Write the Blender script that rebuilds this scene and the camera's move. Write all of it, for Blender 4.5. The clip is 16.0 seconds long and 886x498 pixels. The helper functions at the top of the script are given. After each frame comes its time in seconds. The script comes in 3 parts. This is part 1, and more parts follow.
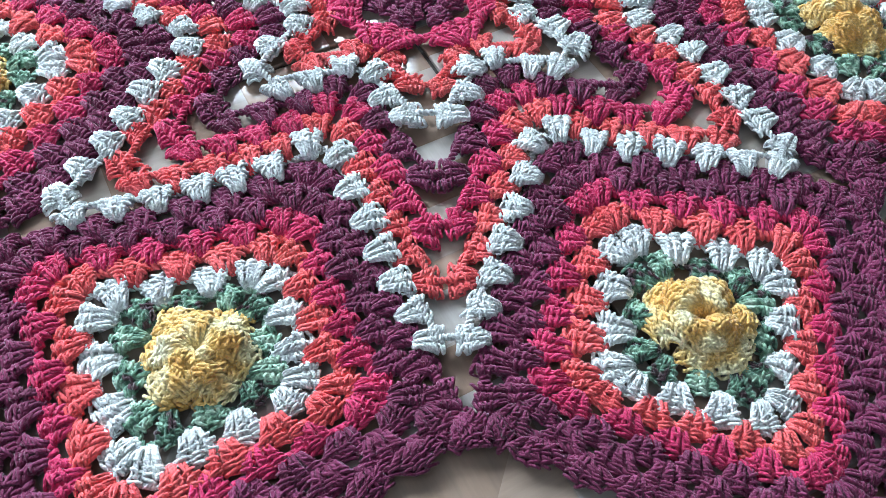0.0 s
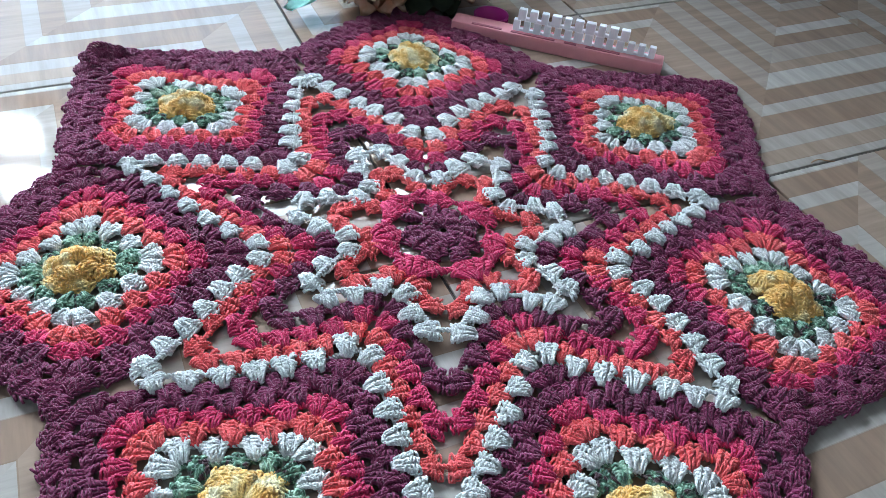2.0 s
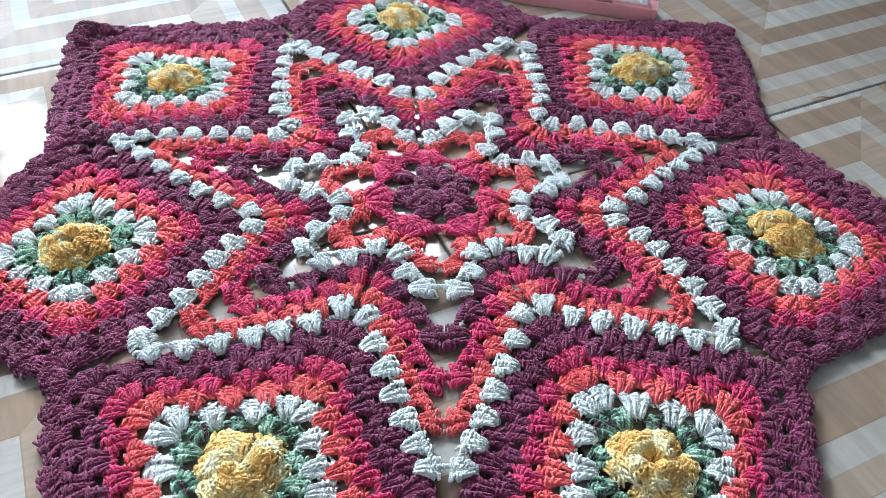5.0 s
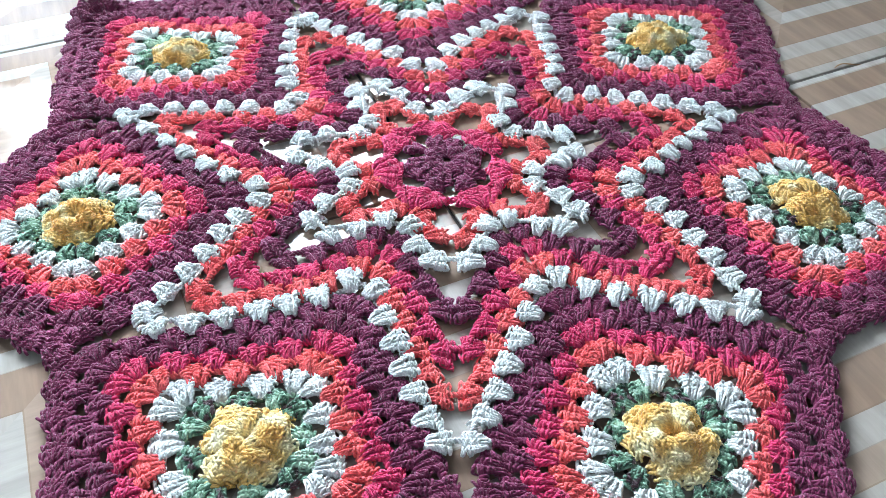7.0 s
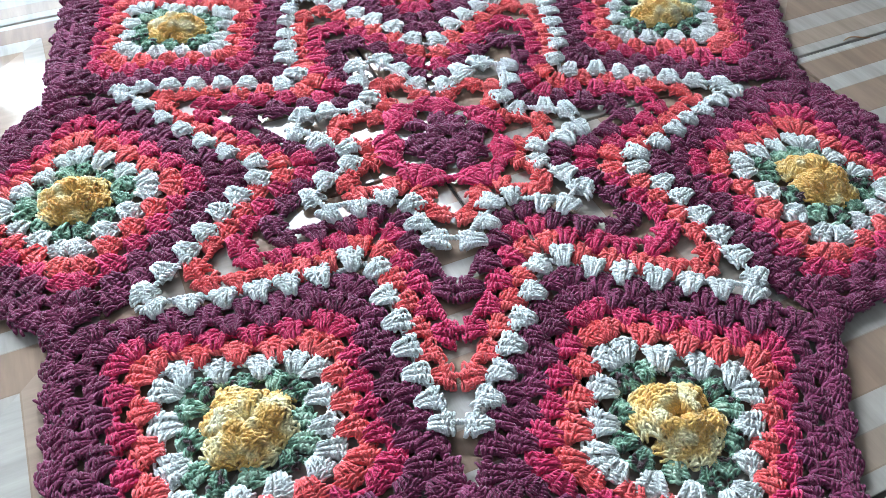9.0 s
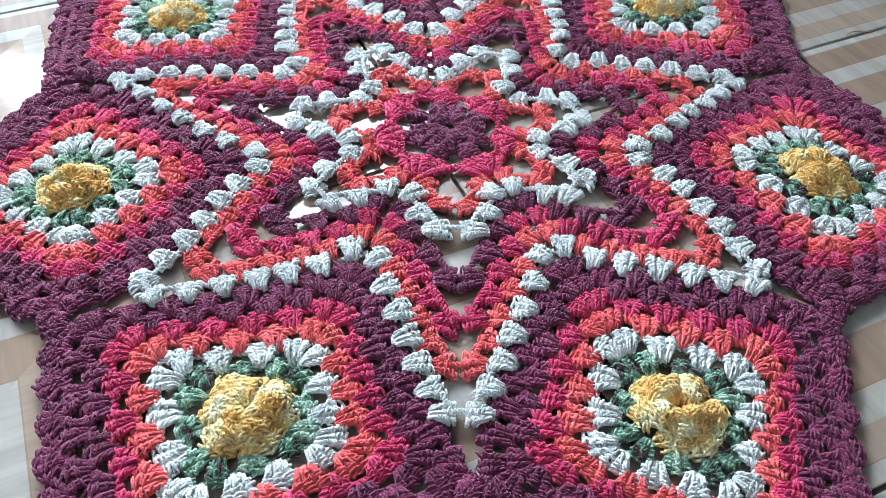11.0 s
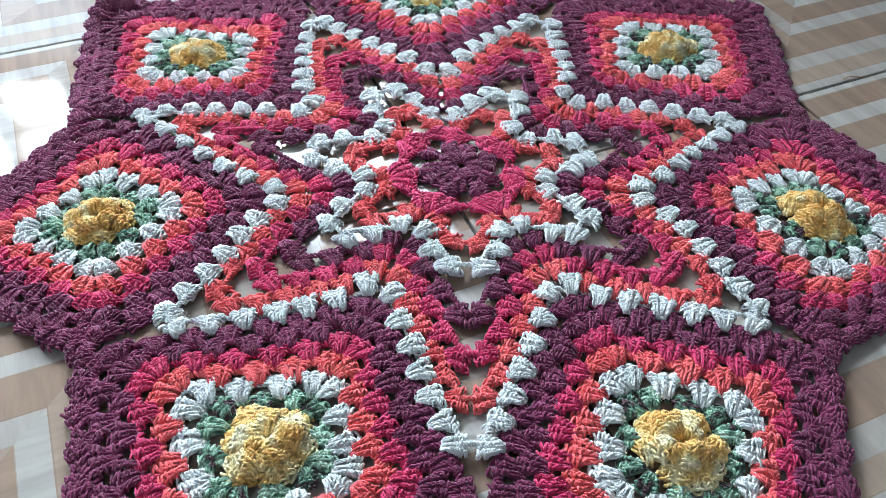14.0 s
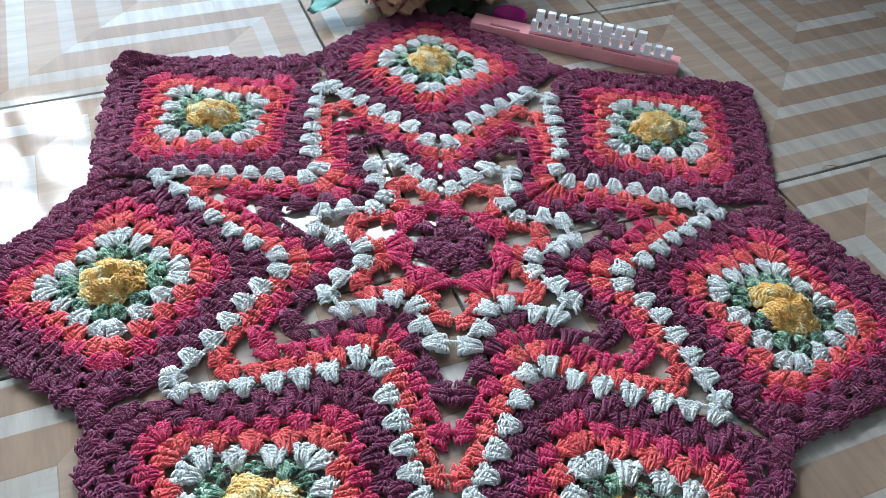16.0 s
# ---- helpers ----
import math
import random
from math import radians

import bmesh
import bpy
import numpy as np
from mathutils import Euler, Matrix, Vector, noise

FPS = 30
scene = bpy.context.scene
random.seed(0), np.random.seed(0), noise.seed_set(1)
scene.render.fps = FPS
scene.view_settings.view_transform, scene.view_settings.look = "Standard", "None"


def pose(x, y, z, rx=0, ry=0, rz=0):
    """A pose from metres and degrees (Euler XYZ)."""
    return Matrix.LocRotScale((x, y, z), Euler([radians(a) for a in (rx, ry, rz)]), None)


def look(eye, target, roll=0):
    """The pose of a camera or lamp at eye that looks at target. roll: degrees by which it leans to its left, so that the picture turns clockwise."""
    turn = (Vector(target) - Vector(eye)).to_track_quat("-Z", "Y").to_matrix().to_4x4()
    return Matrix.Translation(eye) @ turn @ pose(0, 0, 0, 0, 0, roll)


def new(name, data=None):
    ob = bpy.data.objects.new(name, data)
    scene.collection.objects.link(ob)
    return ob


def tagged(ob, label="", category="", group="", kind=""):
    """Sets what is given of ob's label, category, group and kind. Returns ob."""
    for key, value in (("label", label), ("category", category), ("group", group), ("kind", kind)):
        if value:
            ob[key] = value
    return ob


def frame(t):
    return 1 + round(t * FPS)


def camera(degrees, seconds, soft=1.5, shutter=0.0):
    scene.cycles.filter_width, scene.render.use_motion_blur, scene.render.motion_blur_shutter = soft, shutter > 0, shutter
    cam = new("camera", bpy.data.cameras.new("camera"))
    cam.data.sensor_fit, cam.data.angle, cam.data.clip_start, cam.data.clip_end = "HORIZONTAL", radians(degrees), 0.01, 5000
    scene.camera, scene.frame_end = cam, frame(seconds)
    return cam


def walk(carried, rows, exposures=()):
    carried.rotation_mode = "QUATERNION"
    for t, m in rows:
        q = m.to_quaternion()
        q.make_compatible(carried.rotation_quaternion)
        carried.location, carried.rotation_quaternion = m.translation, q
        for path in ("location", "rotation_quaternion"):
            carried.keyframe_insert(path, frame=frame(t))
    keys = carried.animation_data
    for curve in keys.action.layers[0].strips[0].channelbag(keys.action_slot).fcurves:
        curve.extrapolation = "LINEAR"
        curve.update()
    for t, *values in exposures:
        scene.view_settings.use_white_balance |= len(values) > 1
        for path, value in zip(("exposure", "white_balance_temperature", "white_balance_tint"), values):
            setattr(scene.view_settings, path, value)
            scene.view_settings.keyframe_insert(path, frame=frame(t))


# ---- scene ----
cam = camera(57.5, 16.0, soft=0.55)
PATH = [
    (0, (-0.045, -0.56, 0.465), (0.1, 0.517, -1.214), 1.5),
    (0.5, (-0.036, -0.59, 0.484), (0.159, 0.562, -1.14), 2.8),
    (1, (-0.041, -0.619, 0.528), (0.169, 0.7, -0.961), 4.3),
    (1.5, (-0.059, -0.648, 0.565), (0.134, 0.79, -0.812), 5.3),
    (2, (-0.066, -0.654, 0.575), (0.088, 0.822, -0.767), 6.1),
    (2.5, (-0.066, -0.653, 0.573), (0.069, 0.827, -0.766), 5.8),
    (3, (-0.063, -0.65, 0.568), (0.064, 0.828, -0.773), 5.8),
    (3.5, (-0.036, -0.661, 0.565), (0.096, 0.805, -0.788), 4.2),
    (4, (-0.04, -0.663, 0.566), (0.093, 0.772, -0.82), 3.1),
    (6.5, (-0.036, -0.656, 0.545), (0.036, 0.766, -0.859), 0.4),
    (7, (-0.035, -0.656, 0.538), (0.033, 0.752, -0.881), 0.3),
    (7.5, (-0.036, -0.655, 0.535), (0.026, 0.742, -0.895), -0.0),
    (8, (-0.036, -0.653, 0.529), (0.028, 0.731, -0.914), -0.0),
    (8.5, (-0.036, -0.651, 0.528), (0.028, 0.722, -0.925), -0.1),
    (9, (-0.036, -0.647, 0.53), (0.029, 0.721, -0.928), 0.1),
    (9.2, (-0.037, -0.648, 0.527), (0.027, 0.719, -0.931), 0.0),
    (11.5, (-0.041, -0.649, 0.523), (0.032, 0.711, -0.942), 1.0),
    (12, (-0.043, -0.649, 0.522), (0.029, 0.71, -0.944), 1.1),
    (12.5, (-0.046, -0.65, 0.528), (0.028, 0.708, -0.938), 1.3),
    (13, (-0.052, -0.651, 0.543), (0.018, 0.714, -0.917), 1.4),
    (13.5, (-0.05, -0.654, 0.546), (0.025, 0.728, -0.898), 1.6),
    (14, (-0.052, -0.659, 0.554), (0.023, 0.741, -0.872), 1.5),
    (14.5, (-0.05, -0.659, 0.553), (0.023, 0.752, -0.863), 1.4),
    (15, (-0.055, -0.651, 0.587), (0.017, 0.748, -0.84), 3.0),
    (15.5, (-0.046, -0.648, 0.643), (0.026, 0.758, -0.779), 4.3),
    (16, (-0.042, -0.645, 0.644), (0.024, 0.764, -0.774), 4.1),
]
EXPOSURE = [(0, 1.09, 6350, 10), (1, 1.15, 6300, 10), (2, 0.83, 6280, 10), (3, 0.90, 6400, 10), (4, 1.01, 6450, 10), (6.5, 1.36, 6500, 10), (7, 1.41, 6500, 10), (7.5, 1.37, 6500, 10), (8, 1.19, 6500, 10),
            (12, 1.12, 6450, 10), (13.5, 1.02, 6450, 10), (14.5, 0.99, 6450, 10), (15.2, 0.94, 6500, 10), (16, 0.85, 6500, 10)]
walk(cam, [(t, look(eye, target, roll)) for t, eye, target, roll in PATH], EXPOSURE)

# ---- light ----
world = bpy.data.worlds.new("daylight")
scene.world = world
world.use_nodes = True
wn, wl = world.node_tree.nodes, world.node_tree.links
sky = wn.new("ShaderNodeTexSky")
sky.sky_type, sky.sun_disc = "NISHITA", False
sky.sun_elevation, sky.sun_rotation = radians(40), radians(-40)
wl.new(sky.outputs[0], wn["Background"].inputs[0])
wn["Background"].inputs[1].default_value = 0.12


def area_lamp(name, eye, target, sx, sy, watts, colour):
    d = bpy.data.lights.new(name, "AREA")
    d.shape, d.size, d.size_y, d.energy, d.color = "RECTANGLE", sx, sy, watts, colour
    ob = new(name, d)
    ob.matrix_world = look(eye, target)
    return ob


# ---- materials ----
def material(name):
    m = bpy.data.materials.new(name)
    m.use_nodes = True
    return m, m.node_tree.nodes, m.node_tree.links, m.node_tree.nodes["Principled BSDF"]


def node(nt, kind, **kw):
    n = nt.new(kind)
    for k, v in kw.items():
        n.inputs[k].default_value = v
    return n


def maths(ns, ls, op, a, b=None, c=None):
    n = ns.new("ShaderNodeMath")
    n.operation = op
    for i, v in enumerate((a, b, c)):
        if v is None:
            continue
        if isinstance(v, (int, float)):
            n.inputs[i].default_value = v
        else:
            ls.new(v, n.inputs[i])
    return n.outputs[0]


def ramp(ns, ls, fac, stops, mode="LINEAR"):
    r = ns.new("ShaderNodeValToRGB")
    r.color_ramp.interpolation = mode
    el = r.color_ramp.elements
    while len(el) < len(stops):
        el.new(0.5)
    for e, (p, c) in zip(el, stops):
        e.position, e.color = p, (*c, 1)
    ls.new(fac, r.inputs[0])
    return r.outputs[0]


def mixed(ns, ls, fac, a, b, mode="MIX"):
    n = ns.new("ShaderNodeMix")
    n.data_type, n.blend_type = "RGBA", mode
    for i, v in ((0, fac), (6, a), (7, b)):
        if isinstance(v, (int, float)):
            n.inputs[i].default_value = v
        elif isinstance(v, tuple):
            n.inputs[i].default_value = (*v, 1)
        else:
            ls.new(v, n.inputs[i])
    return n.outputs[2]


def yarn(name, stops, patch=30.0, sheen=0.25, island=0.35):
    """Twisted cotton string: plies that run round the strand, fuzz, and colour that drifts along the thread."""
    m, ns, ls, p = material(name)
    uv = ns.new("ShaderNodeUVMap")
    sep = ns.new("ShaderNodeSeparateXYZ")
    ls.new(uv.outputs[0], sep.inputs[0])
    ph = maths(ns, ls, "MULTIPLY_ADD", sep.outputs[0], 0.55, sep.outputs[1])
    ply = maths(ns, ls, "ABSOLUTE", maths(ns, ls, "SINE", maths(ns, ls, "MULTIPLY", ph, 2 * math.pi)))
    geo = ns.new("ShaderNodeNewGeometry")
    info = ns.new("ShaderNodeObjectInfo")
    n1 = node(ns, "ShaderNodeTexNoise", Scale=patch, Detail=1.0)
    n2 = node(ns, "ShaderNodeTexNoise", Scale=1800.0, Detail=2.0)
    n3 = node(ns, "ShaderNodeTexNoise", Scale=190.0, Detail=2.0)
    for n in (n1, n2, n3):
        ls.new(geo.outputs["Position"], n.inputs["Vector"])
    both = maths(ns, ls, "MULTIPLY_ADD", geo.outputs["Random Per Island"], 0.22, maths(ns, ls, "MULTIPLY", info.outputs["Random"], 0.78))
    k = maths(ns, ls, "MULTIPLY_ADD", both, island, maths(ns, ls, "MULTIPLY_ADD", n1.outputs[0], 1.7, -0.35 - island / 2))
    base = ramp(ns, ls, k, stops)
    wear = maths(ns, ls, "MULTIPLY_ADD", n3.outputs[0], 0.5, 0.72)
    # random wear, plus shade put into the colour in the grooves between plies
    wear_and_shade = maths(ns, ls, "MULTIPLY", wear, maths(ns, ls, "MULTIPLY_ADD", ply, 0.24, 0.82))
    col = mixed(ns, ls, 1.0, base, wear_and_shade, "MULTIPLY")
    ls.new(col, p.inputs["Base Color"])
    p.inputs["Roughness"].default_value = 0.88
    p.inputs["Sheen Weight"].default_value = sheen
    p.inputs["Sheen Roughness"].default_value = 0.5
    p.inputs["Specular IOR Level"].default_value = 0.25
    h = maths(ns, ls, "MULTIPLY_ADD", n2.outputs[0], 0.5, ply)
    b = node(ns, "ShaderNodeBump", Strength=0.55, Distance=0.0005)
    ls.new(h, b.inputs["Height"])
    ls.new(b.outputs[0], p.inputs["Normal"])
    return m


WINE = yarn("wine_yarn", [(0.0, (0.130, 0.016, 0.053)), (0.5, (0.170, 0.021, 0.071)), (1.0, (0.222, 0.030, 0.092))], sheen=0.20)
CRIMSON = yarn("crimson_yarn", [(0.0, (0.44, 0.019, 0.086)), (0.5, (0.54, 0.027, 0.111)), (1.0, (0.65, 0.044, 0.138))], sheen=0.20)
CORAL = yarn("coral_yarn", [(0.0, (0.68, 0.078, 0.088)), (0.5, (0.77, 0.110, 0.115)), (1.0, (0.85, 0.155, 0.150))], sheen=0.20)
WHITE = yarn("white_yarn", [(0.0, (0.57, 0.59, 0.58)), (0.5, (0.65, 0.67, 0.66)), (1.0, (0.73, 0.75, 0.73))])
GREEN = yarn("variegated_green_yarn", [(0.0, (0.060, 0.024, 0.034)), (0.20, (0.060, 0.034, 0.038)), (0.28, (0.045, 0.095, 0.062)), (0.44, (0.10, 0.205, 0.138)),
                                       (0.60, (0.25, 0.42, 0.30)), (1.0, (0.46, 0.60, 0.47))], 125.0, island=0.5)
YELLOW = yarn("variegated_yellow_yarn", [(0.0, (0.70, 0.33, 0.075)), (0.34, (0.74, 0.43, 0.12)), (0.54, (0.77, 0.51, 0.18)), (0.66, (0.78, 0.62, 0.31)),
                                         (0.80, (0.78, 0.69, 0.43)), (1.0, (0.80, 0.73, 0.50))], 45.0, island=0.25)


def plaster(name, colour):
    m, ns, ls, p = material(name)
    tc = ns.new("ShaderNodeTexCoord")
    n = node(ns, "ShaderNodeTexNoise", Scale=3.0, Detail=6.0)
    ls.new(tc.outputs["Object"], n.inputs["Vector"])
    ls.new(ramp(ns, ls, n.outputs[0], [(0.3, tuple(c * 0.9 for c in colour)), (0.7, colour)]), p.inputs["Base Color"])
    p.inputs["Roughness"].default_value = 0.9
    return m


# walls and ceiling stay out of view; their greys set how much light bounces
WALL = plaster("wall_paint", (0.29, 0.29, 0.29))
CEIL = plaster("ceiling_paint", (0.52, 0.52, 0.52))
FRAME = plaster("window_paint", (0.35, 0.34, 0.33))


def tile_print():
    """Glazed tile printed with stepped bands of brown and grey boards."""
    m, ns, ls, p = material("board_print_tile")
    tc = ns.new("ShaderNodeTexCoord")
    sep = ns.new("ShaderNodeSeparateXYZ")
    ls.new(tc.outputs["Object"], sep.inputs[0])
    a, b = sep.outputs[0], sep.outputs[1]
    u = maths(ns, ls, "ADD", a, b)
    v = maths(ns, ls, "SUBTRACT", a, b)
    P = 0.54
    vv = maths(ns, ls, "ADD", v, 10 * P + 0.02)
    w = maths(ns, ls, "PINGPONG", vv, P / 2)
    g = maths(ns, ls, "MULTIPLY", maths(ns, ls, "SUBTRACT", u, w), 0.5)
    even = maths(ns, ls, "MULTIPLY_ADD", g, 1 / 0.032, 40.0)
    idx = maths(ns, ls, "MULTIPLY_ADD", maths(ns, ls, "SINE", maths(ns, ls, "MULTIPLY", even, 2.3)), 0.20, even)
    cell = maths(ns, ls, "FLOOR", idx)
    # which arm of the step a board lies on
    arm = maths(ns, ls, "GREATER_THAN", maths(ns, ls, "MODULO", vv, P), P / 2)
    wn_ = ns.new("ShaderNodeTexWhiteNoise")
    wn_.noise_dimensions = "2D"
    cv = ns.new("ShaderNodeCombineXYZ")
    ls.new(cell, cv.inputs[0])
    ls.new(arm, cv.inputs[1])
    ls.new(cv.outputs[0], wn_.inputs[0])
    odd = maths(ns, ls, "MODULO", cell, 2.0)
    tone = maths(ns, ls, "ADD", maths(ns, ls, "MULTIPLY", odd, 0.58), maths(ns, ls, "MULTIPLY", wn_.outputs[0], 0.40))
    board = ramp(ns, ls, tone, [(0.0, (0.22, 0.140, 0.095)), (0.22, (0.28, 0.185, 0.13)), (0.45, (0.33, 0.245, 0.185)), (0.6, (0.33, 0.285, 0.245)),
                                (0.8, (0.37, 0.34, 0.305)), (1.0, (0.47, 0.445, 0.41))])
    # grain along each arm
    along = ns.new("ShaderNodeMix")
    along.data_type = "VECTOR"
    m1, m2 = ns.new("ShaderNodeMapping"), ns.new("ShaderNodeMapping")
    m1.inputs["Scale"].default_value, m2.inputs["Scale"].default_value = (60, 6, 1), (6, 60, 1)
    for q, i in ((m1, 4), (m2, 5)):
        ls.new(tc.outputs["Object"], q.inputs[0])
        ls.new(q.outputs[0], along.inputs[i])
    ls.new(arm, along.inputs[0])
    gn = node(ns, "ShaderNodeTexNoise", Scale=1.0, Detail=5.0, Roughness=0.65)
    ls.new(along.outputs[1], gn.inputs["Vector"])
    cl = node(ns, "ShaderNodeTexNoise", Scale=9.0, Detail=3.0)
    ls.new(tc.outputs["Object"], cl.inputs["Vector"])
    shade = maths(ns, ls, "MULTIPLY_ADD", gn.outputs[0], 1.15, 0.42)
    col = mixed(ns, ls, 1.0, board, shade, "MULTIPLY")
    col = mixed(ns, ls, maths(ns, ls, "MULTIPLY", cl.outputs[0], 0.35), col, (0.32, 0.275, 0.24))
    # thin dark line between boards
    fr = maths(ns, ls, "FRACT", idx)
    edge = maths(ns, ls, "LESS_THAN", fr, 0.035)
    col = mixed(ns, ls, maths(ns, ls, "MULTIPLY", edge, 0.35), col, (0.18, 0.12, 0.08))
    ls.new(col, p.inputs["Base Color"])
    rn = node(ns, "ShaderNodeTexNoise", Scale=35.0, Detail=3.0)
    ls.new(tc.outputs["Object"], rn.inputs["Vector"])
    ls.new(maths(ns, ls, "MULTIPLY_ADD", rn.outputs[0], 0.08, 0.035), p.inputs["Roughness"])
    bn = node(ns, "ShaderNodeTexNoise", Scale=60.0, Detail=2.0)
    ls.new(tc.outputs["Object"], bn.inputs["Vector"])
    bp = node(ns, "ShaderNodeBump", Strength=0.05, Distance=0.0008)
    ls.new(bn.outputs[0], bp.inputs["Height"])
    ls.new(bp.outputs[0], p.inputs["Normal"])
    p.inputs["Specular IOR Level"].default_value = 0.38
    return m


TILE = tile_print()


def plain(name, colour, rough=0.5, metal=0.0, vary=0.12, scale=40.0):
    m, ns, ls, p = material(name)
    tc = ns.new("ShaderNodeTexCoord")
    n = node(ns, "ShaderNodeTexNoise", Scale=scale, Detail=4.0)
    ls.new(tc.outputs["Object"], n.inputs["Vector"])
    lo = tuple(c * (1 - vary) for c in colour)
    hi = tuple(min(1, c * (1 + vary)) for c in colour)
    ls.new(ramp(ns, ls, n.outputs[0], [(0.3, lo), (0.7, hi)]), p.inputs["Base Color"])
    p.inputs["Roughness"].default_value, p.inputs["Metallic"].default_value = rough, metal
    return m


GROUT = plain("dark_grout", (0.06, 0.05, 0.045), 0.95)
PINK = plain("pink_plastic", (0.72, 0.30, 0.32), 0.45, 0, 0.05)
LETTER = plain("white_plastic", (0.86, 0.90, 0.92), 0.35, 0, 0.04)
SMALL = plain("rose_lettering", (0.38, 0.11, 0.15), 0.5, 0, 0.04)


# ---- building helpers ----
def part(name, bm, mat, parent=None, label="", smooth=False):
    me = bpy.data.meshes.new(name)
    bm.to_mesh(me)
    bm.free()
    if smooth:
        me.polygons.foreach_set("use_smooth", [True] * len(me.polygons))
    me.materials.append(mat)
    ob = new(name, me)
    if parent is not None:
        ob.parent = parent
    if label:
        ob["label"] = label
    return ob


def box_bm(x0, x1, y0, y1, z0, z1, bevel=0.0, bm=None):
    bm = bm or bmesh.new()
    r = bmesh.ops.create_cube(bm, size=1.0)["verts"]
    for v in r:
        v.co = Vector(((x0 + x1) / 2 + v.co.x * (x1 - x0), (y0 + y1) / 2 + v.co.y * (y1 - y0), (z0 + z1) / 2 + v.co.z * (z1 - z0)))
    if bevel:
        es = list({e for v in r for e in v.link_edges})
        bmesh.ops.bevel(bm, geom=es, offset=bevel, segments=2, affect="EDGES", profile=0.6)
    return bm


# ---- room ----
X0, X1, Y0, Y1, ZC = -2.7, 2.4, -2.6, 1.19, 2.6


def wall(name, lo, hi, label):
    ob = part(name, box_bm(lo[0], hi[0], lo[1], hi[1], lo[2], hi[2]), WALL)
    return tagged(ob, label, "wall", "", "structure")


T = 0.15
# far wall, out of view; window made low, wide and near to shape the light
WX0, WX1, WZ0, WZ1 = -1.89, 0.14, 0.20, 1.44
bm = box_bm(X0 - T, WX0, Y1, Y1 + T, 0, ZC)
box_bm(WX1, X1 + T, Y1, Y1 + T, 0, ZC, bm=bm)
box_bm(WX0, WX1, Y1, Y1 + T, 0, WZ0, bm=bm)
box_bm(WX0, WX1, Y1, Y1 + T, WZ1, ZC, bm=bm)
tagged(part("wall_north", bm, WALL), "unseen grey wall with a window opening", "wall", "", "structure")
wall("wall_west", (X0 - T, Y0, 0), (X0, Y1, ZC), "unseen grey side wall")
wall("wall_east", (X1, Y0, 0), (X1 + T, Y1, ZC), "unseen grey side wall")
# rear wall, out of view, with a wide opening added for fill light
DX0, DX1, DZ = -2.4, -1.1, 2.2
bm = box_bm(X0 - T, DX0, Y0 - T, Y0, 0, ZC)
box_bm(DX1, X1 + T, Y0 - T, Y0, 0, ZC, bm=bm)
box_bm(DX0, DX1, Y0 - T, Y0, DZ, ZC, bm=bm)
tagged(part("wall_south", bm, WALL), "unseen grey wall with an opening added for fill light", "wall", "", "structure")
tagged(part("ceiling", box_bm(X0 - T, X1 + T, Y0 - T, Y1 + T, ZC, ZC + 0.1), CEIL), "unseen light grey ceiling", "ceiling", "", "structure")

win = tagged(new("window_1"), "grey painted window with small panes", "window", "", "structure")
win.location = (0, 0, 0)
bm = box_bm(WX0, WX0 + 0.05, Y1 + 0.03, Y1 + 0.11, WZ0, WZ1)
box_bm(WX1 - 0.05, WX1, Y1 + 0.03, Y1 + 0.11, WZ0, WZ1, bm=bm)
box_bm(WX0 + 0.05, WX1 - 0.05, Y1 + 0.03, Y1 + 0.11, WZ0, WZ0 + 0.05, bm=bm)
box_bm(WX0 + 0.05, WX1 - 0.05, Y1 + 0.03, Y1 + 0.11, WZ1 - 0.05, WZ1, bm=bm)
part("window_frame", bm, FRAME, win)
RAIL = 0.69
for i in range(1, 9):
    x = WX0 + (WX1 - WX0) * i / 9
    part("glazing_bar", box_bm(x - 0.022, x + 0.022, Y1 + 0.04, Y1 + 0.10, RAIL + 0.03, WZ1 - 0.05), FRAME, win)
for i in range(1, 4):
    z = RAIL + (WZ1 - RAIL) * i / 4
    part("glazing_bar", box_bm(WX0 + 0.05, WX1 - 0.05, Y1 + 0.045, Y1 + 0.095, z - 0.022, z + 0.022), FRAME, win)
# translucent panes added, unseen, to weaken the window's lower half in the floor reflection
fm, fn, fl, fp = material("reflection_dimmer")
tr = fn.new("ShaderNodeBsdfTranslucent")
tr.inputs[0].default_value = (0.22, 0.24, 0.26, 1)
fl.new(tr.outputs[0], fn["Material Output"].inputs[0])
for i in range(4):
    xa, xb = WX0 + 0.05 + (WX1 - WX0 - 0.1) * i / 4, WX0 + 0.05 + (WX1 - WX0 - 0.1) * (i + 1) / 4
    part("added_dimming_pane", box_bm(xa, xb - 0.0005, Y1 + 0.066, Y1 + 0.072, WZ0 + 0.05, RAIL - 0.03), fm, win, "added translucent pane that dims the floor reflection")
part("rail", box_bm(WX0 + 0.05, WX1 - 0.05, Y1 + 0.035, Y1 + 0.105, RAIL - 0.03, RAIL + 0.03), FRAME, win)

WCX, WCZ = (WX0 + WX1) / 2, (WZ0 + WZ1) / 2
area_lamp("window_daylight", (WCX, Y1 + 0.22, WCZ), (WCX + 0.15, 0, WCZ - 0.4), WX1 - WX0 + 0.2, WZ1 - WZ0 + 0.2, 312, (0.72, 0.865, 1.0))
# unseen fill lamp, added behind the camera to lift the front
area_lamp("added_front_fill", ((DX0 + DX1) / 2, Y0 - 0.2, 1.2), ((DX0 + DX1) / 2, 0, 0.9), DX1 - DX0, 2.0, 5, (0.74, 0.87, 1.0))

